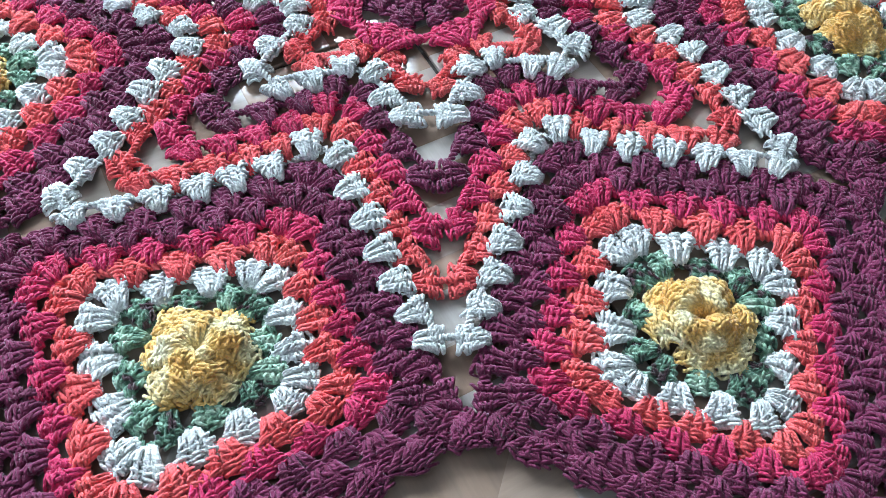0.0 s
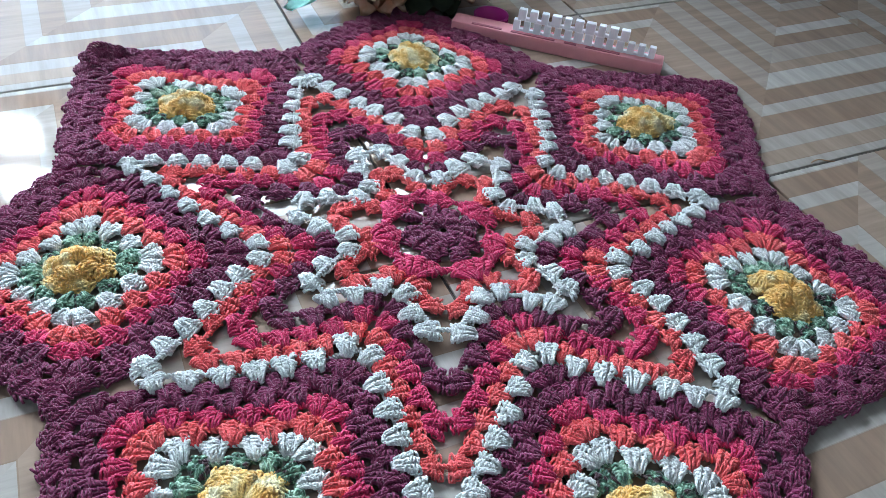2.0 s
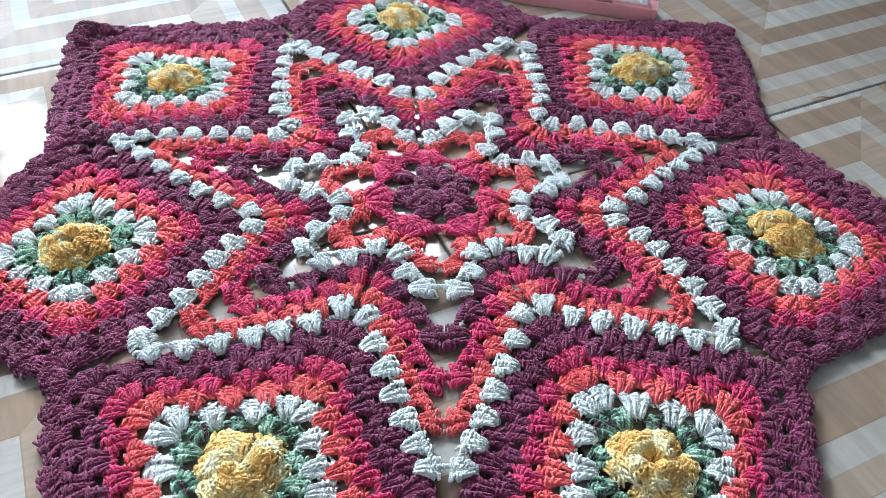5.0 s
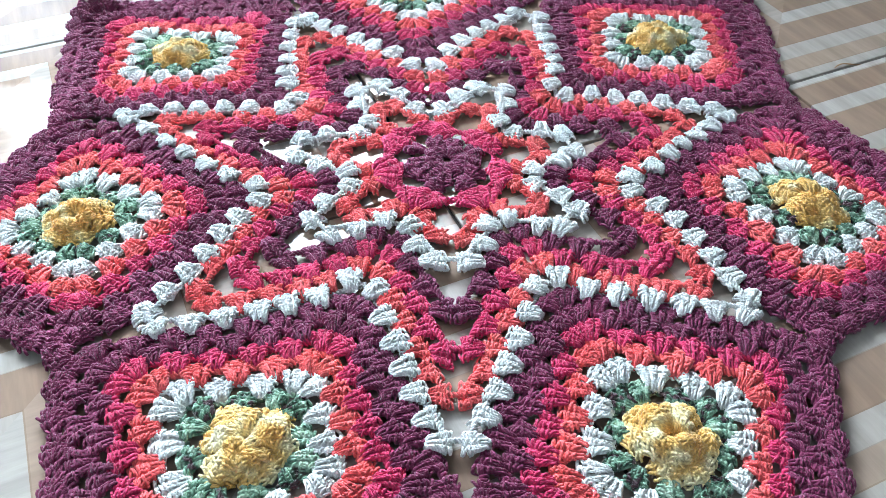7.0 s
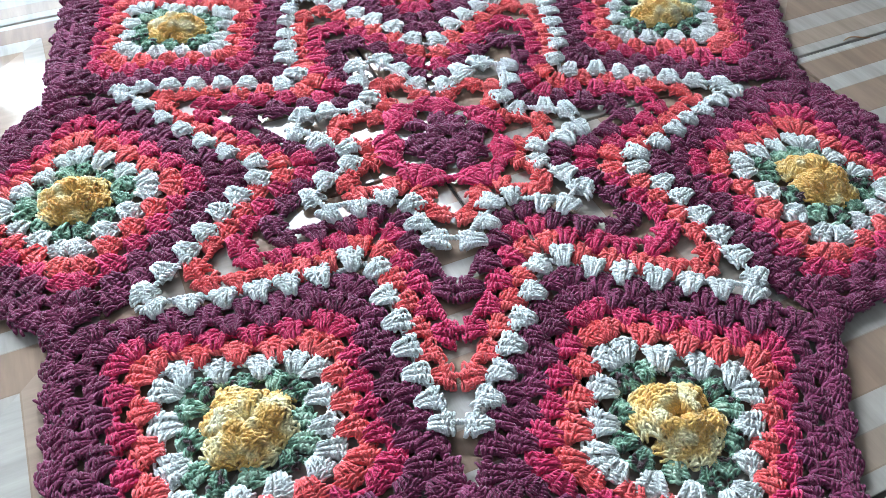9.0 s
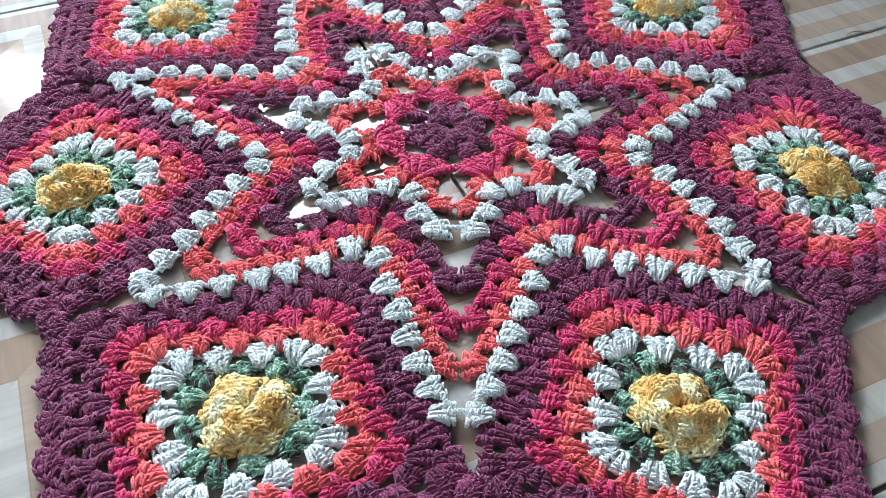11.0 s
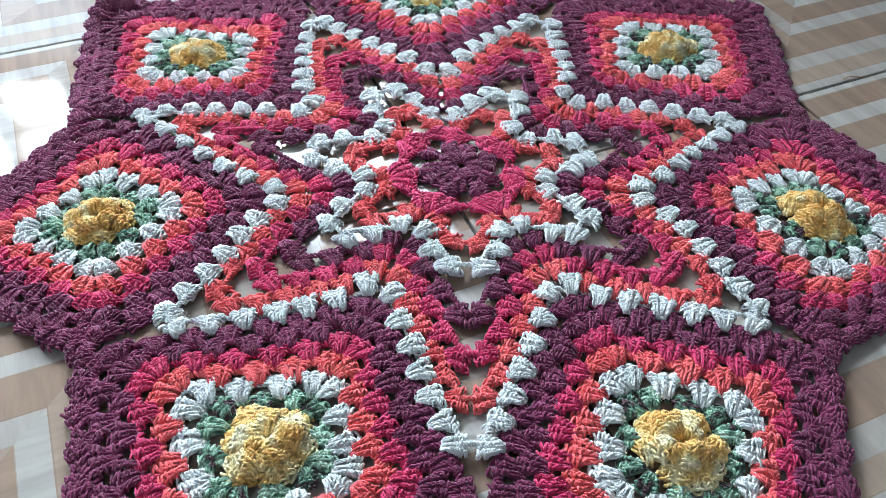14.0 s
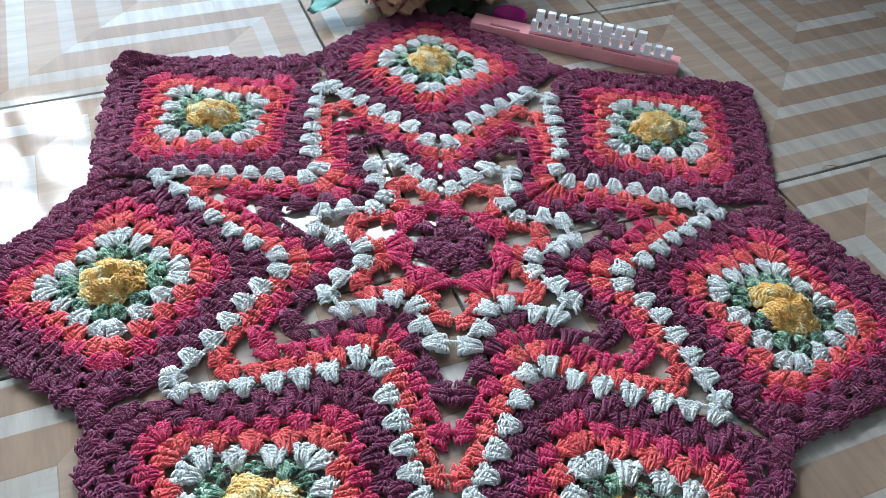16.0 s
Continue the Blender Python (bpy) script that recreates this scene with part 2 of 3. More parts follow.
# ---- floor ----
SIDE, JOINT = 0.45, 0.004
ANG = radians(21.8)
CORNER = Vector((0.404, 0.133, 0.0))
floor = part("floor", box_bm(X0, X1, Y0, Y1, -0.06, -0.004), GROUT)
tagged(floor, "glazed floor tiles printed with brown and grey boards", "floor", "", "structure")
ca, sa = math.cos(ANG), math.sin(ANG)


def tile_mesh(ox=0.0, oy=0.0, cut=False):
    """One tile; cut: trimmed along the walls. None where nothing is left of it."""
    bm = box_bm(JOINT / 2, SIDE - JOINT / 2, JOINT / 2, SIDE - JOINT / 2, -0.0045, 0.0, 0.0012)
    if cut:
        turn = Matrix.Rotation(-ANG, 3, "Z")
        for co, no in (((X0 + 0.003, 0, 0), (-1, 0, 0)), ((X1 - 0.003, 0, 0), (1, 0, 0)), ((0, Y0 + 0.003, 0), (0, -1, 0)), ((0, Y1 - 0.003, 0), (0, 1, 0))):
            bmesh.ops.bisect_plane(bm, geom=bm.verts[:] + bm.edges[:] + bm.faces[:], plane_co=turn @ (Vector(co) - Vector((ox, oy, 0))), plane_no=turn @ Vector(no), clear_outer=True)
        if len(bm.faces) < 3:
            bm.free()
            return None
    me = bpy.data.meshes.new("tile")
    bm.to_mesh(me)
    bm.free()
    me.materials.append(TILE)
    return me


tile_me = tile_mesh()
for i in range(-11, 11):
    for j in range(-11, 11):
        ox, oy = CORNER.x + SIDE * (i * ca - j * sa), CORNER.y + SIDE * (i * sa + j * ca)
        cx, cy = ox + SIDE / 2 * (ca - sa), oy + SIDE / 2 * (sa + ca)
        whole = X0 + 0.33 < cx < X1 - 0.33 and Y0 + 0.33 < cy < Y1 - 0.33
        if not (X0 - 0.32 < cx < X1 + 0.32 and Y0 - 0.32 < cy < Y1 + 0.32):
            continue
        me = tile_me if whole else tile_mesh(ox, oy, True)
        if me is None:
            continue
        t = new("tile", me)
        t.parent = floor
        t.matrix_basis = pose(ox, oy, 0, 0, 0, 21.8)

# ---- crochet ----
rng = np.random.default_rng(7)
STRAND = 0.00130


def strand(points, r, sides=5, taper=True):
    """A tube along points (n x 3): vertices, quads and uv (length in diameters, turn)."""
    p = np.asarray(points, float)
    n = len(p)
    t = np.gradient(p, axis=0)
    t /= np.linalg.norm(t, axis=1)[:, None] + 1e-12
    ref = np.array([0.13, 0.21, 1.0])
    s = np.cross(t, ref)
    s /= np.linalg.norm(s, axis=1)[:, None] + 1e-12
    q = np.cross(s, t)
    rr = np.full(n, r) if np.isscalar(r) else np.array(r, float)
    r = float(np.mean(rr))
    if taper:
        rr[0] *= 0.6
        rr[-1] *= 0.6
    a = np.linspace(0, 2 * np.pi, sides, endpoint=False)
    v = p[:, None] + rr[:, None, None] * (np.cos(a)[None, :, None] * s[:, None] + np.sin(a)[None, :, None] * q[:, None])
    length = np.concatenate([[0], np.cumsum(np.linalg.norm(np.diff(p, axis=0), axis=1))]) / (2 * r)
    i, k = np.meshgrid(np.arange(n - 1), np.arange(sides), indexing="ij")
    k2 = (k + 1) % sides
    f = np.stack([i * sides + k, i * sides + k2, (i + 1) * sides + k2, (i + 1) * sides + k], -1).reshape(-1, 4)
    f = f[:, ::-1]
    uv = np.stack([np.stack([length[i], k / sides], -1), np.stack([length[i], (k + 1) / sides], -1),
                   np.stack([length[i + 1], (k + 1) / sides], -1), np.stack([length[i + 1], k / sides], -1)], 2).reshape(-1, 4, 2)[:, ::-1]
    return v.reshape(-1, 3), f, uv


class Work:
    """Gathers strands into one mesh."""

    def __init__(self):
        self.v, self.f, self.u, self.n = [], [], [], 0

    def add(self, v, f, u):
        self.v.append(v)
        self.f.append(f + self.n)
        self.u.append(u)
        self.n += len(v)

    def arrays(self):
        return np.concatenate(self.v), np.concatenate(self.f), np.concatenate(self.u)

    def mesh(self, name, mat, bend):
        v, f, u = self.arrays()
        v = bend(v)
        me = bpy.data.meshes.new(name)
        me.vertices.add(len(v))
        me.vertices.foreach_set("co", v.astype(np.float32).ravel())
        me.loops.add(len(f) * 4)
        me.loops.foreach_set("vertex_index", f.astype(np.int32).ravel())
        me.polygons.add(len(f))
        me.polygons.foreach_set("loop_start", np.arange(0, len(f) * 4, 4, dtype=np.int32))
        me.polygons.foreach_set("use_smooth", np.ones(len(f), bool))
        layer = me.uv_layers.new(name="UVMap")
        layer.data.foreach_set("uv", u.astype(np.float32).ravel())
        me.update(calc_edges=True)
        me.materials.append(mat)
        return me


def braid_lines(points, amp=0.0016, period=0.0062):
    """Two lines that lock into a row of chain stitches along a path."""
    p = np.asarray(points, float)
    s = np.concatenate([[0], np.cumsum(np.linalg.norm(np.diff(p, axis=0), axis=1))])
    n = max(6, int(s[-1] / period * 6))
    ss = np.linspace(0, s[-1], n)
    q = np.stack([np.interp(ss, s, p[:, i]) for i in range(3)], 1)
    t = np.gradient(q, axis=0)
    t /= np.linalg.norm(t, axis=1)[:, None] + 1e-12
    side = np.cross(t, [0, 0, 1.0])
    side /= np.linalg.norm(side, axis=1)[:, None] + 1e-12
    a = 2 * np.pi * ss / period
    up = np.array([0, 0, 1.0])
    return [q + side * (amp * np.sin(a + ph))[:, None] + up * (amp * 0.75 * np.cos(a + ph))[:, None] for ph in (0, np.pi)]


def threaded(lines, r=None, tuck=0.0030):
    """One unbroken thread through all the lines in turn; between two lines it dives to the underside.
    lines: arrays of points, or pairs of points and thickness where r is None."""
    pts, rad = [], []
    for item in lines:
        q, rr = (item, r) if r is not None else item
        q = np.asarray(q, float)
        if pts and np.linalg.norm(q[-1] - pts[-1][-1]) < np.linalg.norm(q[0] - pts[-1][-1]):
            q = q[::-1]
        if pts and r is None:
            a, b = pts[-1][-1], q[0]
            pts.append(np.array([[a[0], a[1], tuck], [b[0], b[1], tuck]]))
            rad.append(np.full(2, rr * 0.8))
        pts.append(q)
        rad.append(np.full(len(q), rr))
    return strand(np.concatenate(pts), np.concatenate(rad))


def braid(points, amp=0.0016, r=STRAND, period=0.0062):
    return threaded(braid_lines(points, amp, period), r)


def uneven(g, line, amount=0.0005):
    """The line with a slow, hand-made waver."""
    n = len(line)
    k = g.normal(0, amount, (n + 2, 3))
    return line + (k[:-2] + 2 * k[1:-1] + k[2:]) / 2.4


def tall_stitches(g, width, height, posts, foot, bow, thick):
    """Lines and thicknesses of a cluster of tall stitches side by side. x across, y outwards.
    Each post is a pair of strands with two slanted wraps, under a chain of V-shaped loops."""
    out = []
    half = STRAND * 0.95
    step = width / posts
    tt = np.linspace(0, 1, 6)

    def level(y, c):
        t = np.clip(y / height, 0, 1)
        return thick * (0.45 + 0.55 * np.minimum(1, t / 0.16) + 0.10 * np.sin(np.pi * t) - 0.26 * t * t) - 0.0010 * c * c

    for k in range(posts):
        c = (k - (posts - 1) / 2) / max(0.5, (posts - 1) / 2)
        xb, xt = c * width * 0.5 * foot * 0.75, c * (width - step) / 2 + g.normal(0, 0.0004)
        crown = height * (0.80 - bow * c * c + g.normal(0, 0.015))
        dz = g.normal(0, 0.0006)
        mid = xb + (xt - xb) * tt ** 1.15
        for sg in (-1, 1):
            x = mid + sg * half * (0.75 + 0.45 * tt) + g.normal(0, 0.0002)
            out.append((np.stack([x, crown * tt, level(crown * tt, c) + dz + sg * 0.0004 * np.sin(2.5 * tt + k)], 1), STRAND))
        for at, long_, rise in ((0.50, 0.0027, g.uniform(0.0012, 0.0030)), (0.72, 0.0036, g.uniform(0.0002, 0.0026)), (0.92, 0.0042, g.uniform(-0.0020, 0.0016))):      # slanted wraps
            q = np.linspace(-1, 1, 4)
            yo = crown * (at + g.normal(0, 0.03))
            xm = np.interp(yo / crown, tt, mid)
            out.append((np.stack([xm + q * long_, yo + q * rise, level(yo, c) + 0.0013 - 0.0027 * q * q + 0 * q + dz], 1), STRAND * 0.95))
        q = np.linspace(-1, 1, 5)                                # the V of the top chain
        lean = g.normal(0, 0.0009)
        yc = crown + height * 0.10
        tilt = -2 * bow * c * height * 0.5 / max(1, posts - 1)
        zc = level(yc, c) + dz
        out.append((np.stack([xt + q * step * 0.54, yc - 0.0014 + q * (0.0012 + lean + tilt) + 0.0007 * (1 - q * q), zc + 0.0012 - 0.0028 * q * q], 1), STRAND))
        out.append((np.stack([xt + q * step * 0.54, yc + 0.0015 + q * (-0.0011 + lean + tilt) + 0.0006 * (1 - q * q), zc - 0.0002 - 0.0026 * q * q], 1), STRAND))
    t3 = np.linspace(0, 1, 4)                                    # the back of the posts, seen between them
    for k in range(posts + 1):
        c = (k - posts / 2) / (posts / 2)
        xm = c * width * (0.5 * foot * 0.6 + (0.40 - 0.5 * foot * 0.6) * t3)
        out.append((np.stack([xm, height * (0.82 - bow * c * c) * t3, 0.0040 + 0.0010 * np.sin(np.pi * t3)], 1), STRAND * 1.7))
    return out


def shell(width, height, posts, seed, foot=0.26, bow=0.07, thick=0.0074):
    """One cluster of tall stitches: it grows from a narrow foot to a chained top."""
    g = np.random.default_rng(seed)
    w = Work()
    w.add(*threaded([(uneven(g, line, 0.00025), r) for line, r in tall_stitches(g, width, height, posts, foot, bow, thick)]))
    return w


def plain_mesh(name, work, mat):
    return work.mesh(name, mat, lambda v: v)


KINDS = {}


def kit(colour, size):
    """Ten alike meshes of one cluster in one colour, built when first asked for."""
    key = (colour, size)
    if key not in KINDS:
        mat = {"wine": WINE, "crimson": CRIMSON, "coral": CORAL, "white": WHITE, "green": GREEN}[colour]
        spec = {"shell": (0.0262, 0.0219, 3, 0.42, 0.0), "tooth": (0.0236, 0.0218, 3, 0.42, -0.02), "wide": (0.0312, 0.0225, 5, 0.40, 0.27), "small": (0.0165, 0.0165, 2, 0.40, 0.07), "leaf": (0.0200, 0.0220, 3, 0.45, 0.10)}[size]
        KINDS[key] = [plain_mesh(colour + "_shell", shell(*spec[:3], 10 * len(size) + s, *spec[3:]), mat) for s in range(10)]
    return KINDS[key]


def put(parent, colour, size, x, y, direction, scale=1.0, lift=0.0, wide=1.0):
    """Places a cluster with its foot at (x, y) of the ideal lay, growing in the direction (radians), as an object of its own."""
    meshes = kit(colour, size)
    me = meshes[rng.integers(len(meshes))]
    flip = -1 if rng.random() < 0.5 else 1
    d = direction + rng.normal(0, 0.05)
    k = scale * rng.normal(1, 0.035)
    jx, jy = rng.normal(0, 0.0006, 2)
    c, s = math.cos(d), math.sin(d)
    e = 0.012
    p = np.array([[x + jx, y + jy, 0], [x + jx + s * e, y + jy - c * e, 0], [x + jx + c * e, y + jy + s * e, 0]])
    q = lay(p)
    ax, ay = (q[1] - q[0]) / e * k * wide * flip, (q[2] - q[0]) / e * k
    m = Matrix.Identity(4)
    for i in range(3):
        m[i][0], m[i][1], m[i][3] = ax[i], ay[i], q[0][i]
    m[2][3] += lift + rng.normal(0, 0.0004)
    ob = new(colour + "_shell", me)
    ob.parent = parent
    ob.matrix_basis = m
    return ob


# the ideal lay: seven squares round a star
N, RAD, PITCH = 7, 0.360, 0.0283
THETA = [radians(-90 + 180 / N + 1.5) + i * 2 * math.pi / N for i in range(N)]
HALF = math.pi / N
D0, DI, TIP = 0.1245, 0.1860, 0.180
# warp targets picked in the camera's view: inner corners of the white star, corners of the inner white round,
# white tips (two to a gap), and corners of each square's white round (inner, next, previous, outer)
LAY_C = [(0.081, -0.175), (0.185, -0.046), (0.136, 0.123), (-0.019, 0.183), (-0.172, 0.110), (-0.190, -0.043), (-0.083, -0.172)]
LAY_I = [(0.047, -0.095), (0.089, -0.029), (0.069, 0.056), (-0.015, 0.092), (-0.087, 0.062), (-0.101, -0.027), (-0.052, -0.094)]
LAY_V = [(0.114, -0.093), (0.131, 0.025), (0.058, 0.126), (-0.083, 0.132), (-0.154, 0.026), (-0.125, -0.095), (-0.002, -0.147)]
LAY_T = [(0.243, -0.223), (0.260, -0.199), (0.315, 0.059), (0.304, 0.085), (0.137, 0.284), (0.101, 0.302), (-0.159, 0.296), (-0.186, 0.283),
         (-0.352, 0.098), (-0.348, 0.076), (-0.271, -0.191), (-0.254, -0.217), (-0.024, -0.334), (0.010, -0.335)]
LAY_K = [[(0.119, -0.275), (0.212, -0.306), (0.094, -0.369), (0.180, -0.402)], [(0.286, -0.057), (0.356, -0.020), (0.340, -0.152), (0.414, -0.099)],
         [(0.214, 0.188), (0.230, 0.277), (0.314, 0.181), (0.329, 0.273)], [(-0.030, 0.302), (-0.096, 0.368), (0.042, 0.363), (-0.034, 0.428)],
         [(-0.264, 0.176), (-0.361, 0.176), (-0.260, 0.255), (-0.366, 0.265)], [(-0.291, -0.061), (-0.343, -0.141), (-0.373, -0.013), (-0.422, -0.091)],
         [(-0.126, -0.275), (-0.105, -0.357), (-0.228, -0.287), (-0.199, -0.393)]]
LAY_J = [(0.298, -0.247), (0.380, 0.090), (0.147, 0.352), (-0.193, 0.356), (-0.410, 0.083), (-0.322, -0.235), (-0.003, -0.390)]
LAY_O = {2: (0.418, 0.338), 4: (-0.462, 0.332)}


def polar(r, a):
    return (r * math.cos(a), r * math.sin(a))


def shifted(p, q):
    return (p[0] + q[0], p[1] + q[1])


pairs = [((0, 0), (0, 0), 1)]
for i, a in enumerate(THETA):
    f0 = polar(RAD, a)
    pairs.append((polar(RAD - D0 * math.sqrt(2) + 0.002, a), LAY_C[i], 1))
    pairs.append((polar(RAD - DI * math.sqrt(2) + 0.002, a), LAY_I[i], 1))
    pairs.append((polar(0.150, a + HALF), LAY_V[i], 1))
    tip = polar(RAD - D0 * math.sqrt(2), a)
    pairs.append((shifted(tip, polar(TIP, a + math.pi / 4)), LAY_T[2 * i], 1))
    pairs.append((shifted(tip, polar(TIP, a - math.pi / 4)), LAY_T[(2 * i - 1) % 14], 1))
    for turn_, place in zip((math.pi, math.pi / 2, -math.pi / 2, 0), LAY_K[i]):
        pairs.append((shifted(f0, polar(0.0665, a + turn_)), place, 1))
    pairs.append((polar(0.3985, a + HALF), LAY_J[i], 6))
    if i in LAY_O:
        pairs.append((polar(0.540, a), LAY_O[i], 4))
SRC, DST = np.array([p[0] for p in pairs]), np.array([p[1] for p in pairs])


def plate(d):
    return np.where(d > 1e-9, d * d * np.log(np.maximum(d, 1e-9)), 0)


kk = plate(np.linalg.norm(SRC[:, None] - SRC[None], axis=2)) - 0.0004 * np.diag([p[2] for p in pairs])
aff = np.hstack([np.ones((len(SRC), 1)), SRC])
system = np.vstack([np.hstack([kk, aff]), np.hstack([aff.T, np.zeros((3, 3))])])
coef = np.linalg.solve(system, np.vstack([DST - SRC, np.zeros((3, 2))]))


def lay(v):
    """The lay of the whole piece, warped to fit the camera's view, with its slight waves and two lifted corners."""
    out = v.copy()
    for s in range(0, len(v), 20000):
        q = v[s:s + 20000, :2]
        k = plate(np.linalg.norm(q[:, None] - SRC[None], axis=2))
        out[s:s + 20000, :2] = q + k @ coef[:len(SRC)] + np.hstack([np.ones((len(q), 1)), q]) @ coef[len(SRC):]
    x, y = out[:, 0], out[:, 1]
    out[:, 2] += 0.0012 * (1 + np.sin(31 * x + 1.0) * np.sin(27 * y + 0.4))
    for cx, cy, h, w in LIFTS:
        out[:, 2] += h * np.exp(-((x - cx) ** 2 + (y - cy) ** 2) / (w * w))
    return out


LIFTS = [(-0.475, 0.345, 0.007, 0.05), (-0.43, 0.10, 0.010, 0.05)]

mat_piece = tagged(new("crochet_mat"), "star-shaped crochet mat of seven flowered squares spread on floor tiles", "crochet mat")
mat_piece.location = (0, 0, 0)


def yarn_part(name, work, mat, parent, label=""):
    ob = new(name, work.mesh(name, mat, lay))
    ob.parent = parent
    if label:
        ob["label"] = label
    return ob


def loop_chain(work, half, xf, z=0.0036, thick=1.5):
    """A chained thread round a square at that half width."""
    cx, cy, rot = xf
    pts = []
    for s in range(4):
        for t in np.linspace(-0.93, 0.93, 9):
            a = rot + s * math.pi / 2
            pts.append((cx + half * math.cos(a) - t * half * math.sin(a), cy + half * math.sin(a) + t * half * math.cos(a), z))
    pts.append(pts[0])
    work.add(*braid(np.array(pts), 0.0017 * thick, STRAND * thick, 0.0085))


def square_round(parent, colour, size, half, per_side, xf, sides=(0, 1, 2, 3), scale=1.0, wide=1.0, lift=0.0):
    """One round of clusters: per_side between the corners on each side and a pair at every corner. half: where the feet sit."""
    cx, cy, rot = xf
    for s in sides:
        a = rot + s * math.pi / 2
        ca_, sa_ = math.cos(a), math.sin(a)
        slots = per_side + 2
        for k in range(slots):
            along = (k - (slots - 1) / 2) * PITCH
            if k in (0, slots - 1):
                sg = 1 if k else -1
                fx, fy = half + 0.0005, sg * (half - 0.0040)
                put(parent, colour, size, cx + fx * ca_ - fy * sa_, cy + fx * sa_ + fy * ca_, a + sg * 0.27, scale * 0.98, lift + 0.0005, wide * 0.86)
            else:
                put(parent, colour, size, cx + half * ca_ - along * sa_, cy + half * sa_ + along * ca_, a, scale, lift, wide)


def flower(work, cx, cy, seed):
    """A puffed rose of three layers of petals that lie unevenly over one another."""
    g = np.random.default_rng(seed)
    turn = g.uniform(0, 6.28)

    def petal(a, r0, length, width, z0, tilt, dome, posts, cup=1.0):
        todo = []
        for line, r in tall_stitches(g, width, length, posts, 0.50, 0.25, 0.0068):
            p = uneven(g, line, 0.00018)
            y = np.clip(p[:, 1] / length, 0, 1.1)
            xn = p[:, 0] / (width / 2)
            z = p[:, 2] - 0.006 + z0 + tilt * p[:, 1] + dome * (1 - (2 * y - 0.95) ** 2) - cup * (dome * 1.1 + 0.0015) * xn ** 2
            todo.append((np.stack([p[:, 0], p[:, 1], np.maximum(z, 0.005)], 1), r))
        v, f, u = threaded(todo, None, max(0.004, z0 - 0.004))
        rr = r0 + v[:, 1]
        ca_, sa_ = math.cos(a), math.sin(a)
        work.add(np.stack([cx + rr * ca_ - v[:, 0] * sa_, cy + rr * sa_ + v[:, 0] * ca_, v[:, 2]], 1), f, u)

    for k in range(6):                                           # low outer petals
        petal(turn + k * math.pi / 3 + g.normal(0, .12), 0.013 + g.normal(0, .001), 0.0235 + g.normal(0, .0015), 0.030, 0.0075, 0.0, 0.004, 5)
    for k in range(5):                                           # raised inner petals round the eye
        petal(turn + 0.5 + k * 2 * math.pi / 5 + g.normal(0, .12), 0.0045 + g.normal(0, .0008), 0.0220 + g.normal(0, .0018), 0.0275, 0.0138 + g.normal(0, .0012), g.normal(0.02, .06), 0.0055, 5)
    side = g.uniform(0, 6.28)
    for k in range(2):                                           # folded petals over the eye
        petal(side + k * 1.35 + g.normal(0, .2), 0.0012, 0.0150 + g.normal(0, .0015), 0.0210, 0.0172 + g.normal(0, .001), g.normal(0.03, .06), 0.0045, 4)


for i in range(N):
    a = THETA[i]
    cx, cy = polar(RAD, a)
    rot = a + math.pi / 4          # sides 0 and 3 face out, 1 and 2 face the star
    xf = (cx, cy, rot)
    w = Work()
    loop_chain(w, 0.1025, xf)
    loop_chain(w, 0.1180, xf)
    body = yarn_part("granny_square", w, WINE, mat_piece, "wine-red crochet square with a yellow flower")
    for name, half, mat in (("crimson_chain", 0.0875, CRIMSON), ("coral_chain", 0.0725, CORAL), ("white_chain", 0.0575, WHITE), ("green_chain", 0.0410, GREEN)):
        w = Work()
        loop_chain(w, half, xf, 0.0032, 1.0 if half < 0.06 else 1.5)
        yarn_part(name, w, mat, body)
    square_round(body, "wine", "shell", 0.0865, 5, xf, wide=1.05)
    square_round(body, "wine", "shell", 0.1015, 6, xf, wide=1.05)
    square_round(body, "wine", "wide", 0.1178, 7, xf, sides=(0, 3), scale=0.96, wide=1.05)
    square_round(body, "crimson", "shell", 0.0715, 4, xf)
    square_round(body, "coral", "shell", 0.0565, 3, xf)
    square_round(body, "white", "shell", 0.0410, 2, xf, scale=1.0, wide=0.96)
    square_round(body, "green", "leaf", 0.0250, 1, xf, wide=0.95)
    w = Work()
    flower(w, cx, cy, 100 + i)
    yarn_part("flower", w, YELLOW, body, "raised variegated yellow flower")

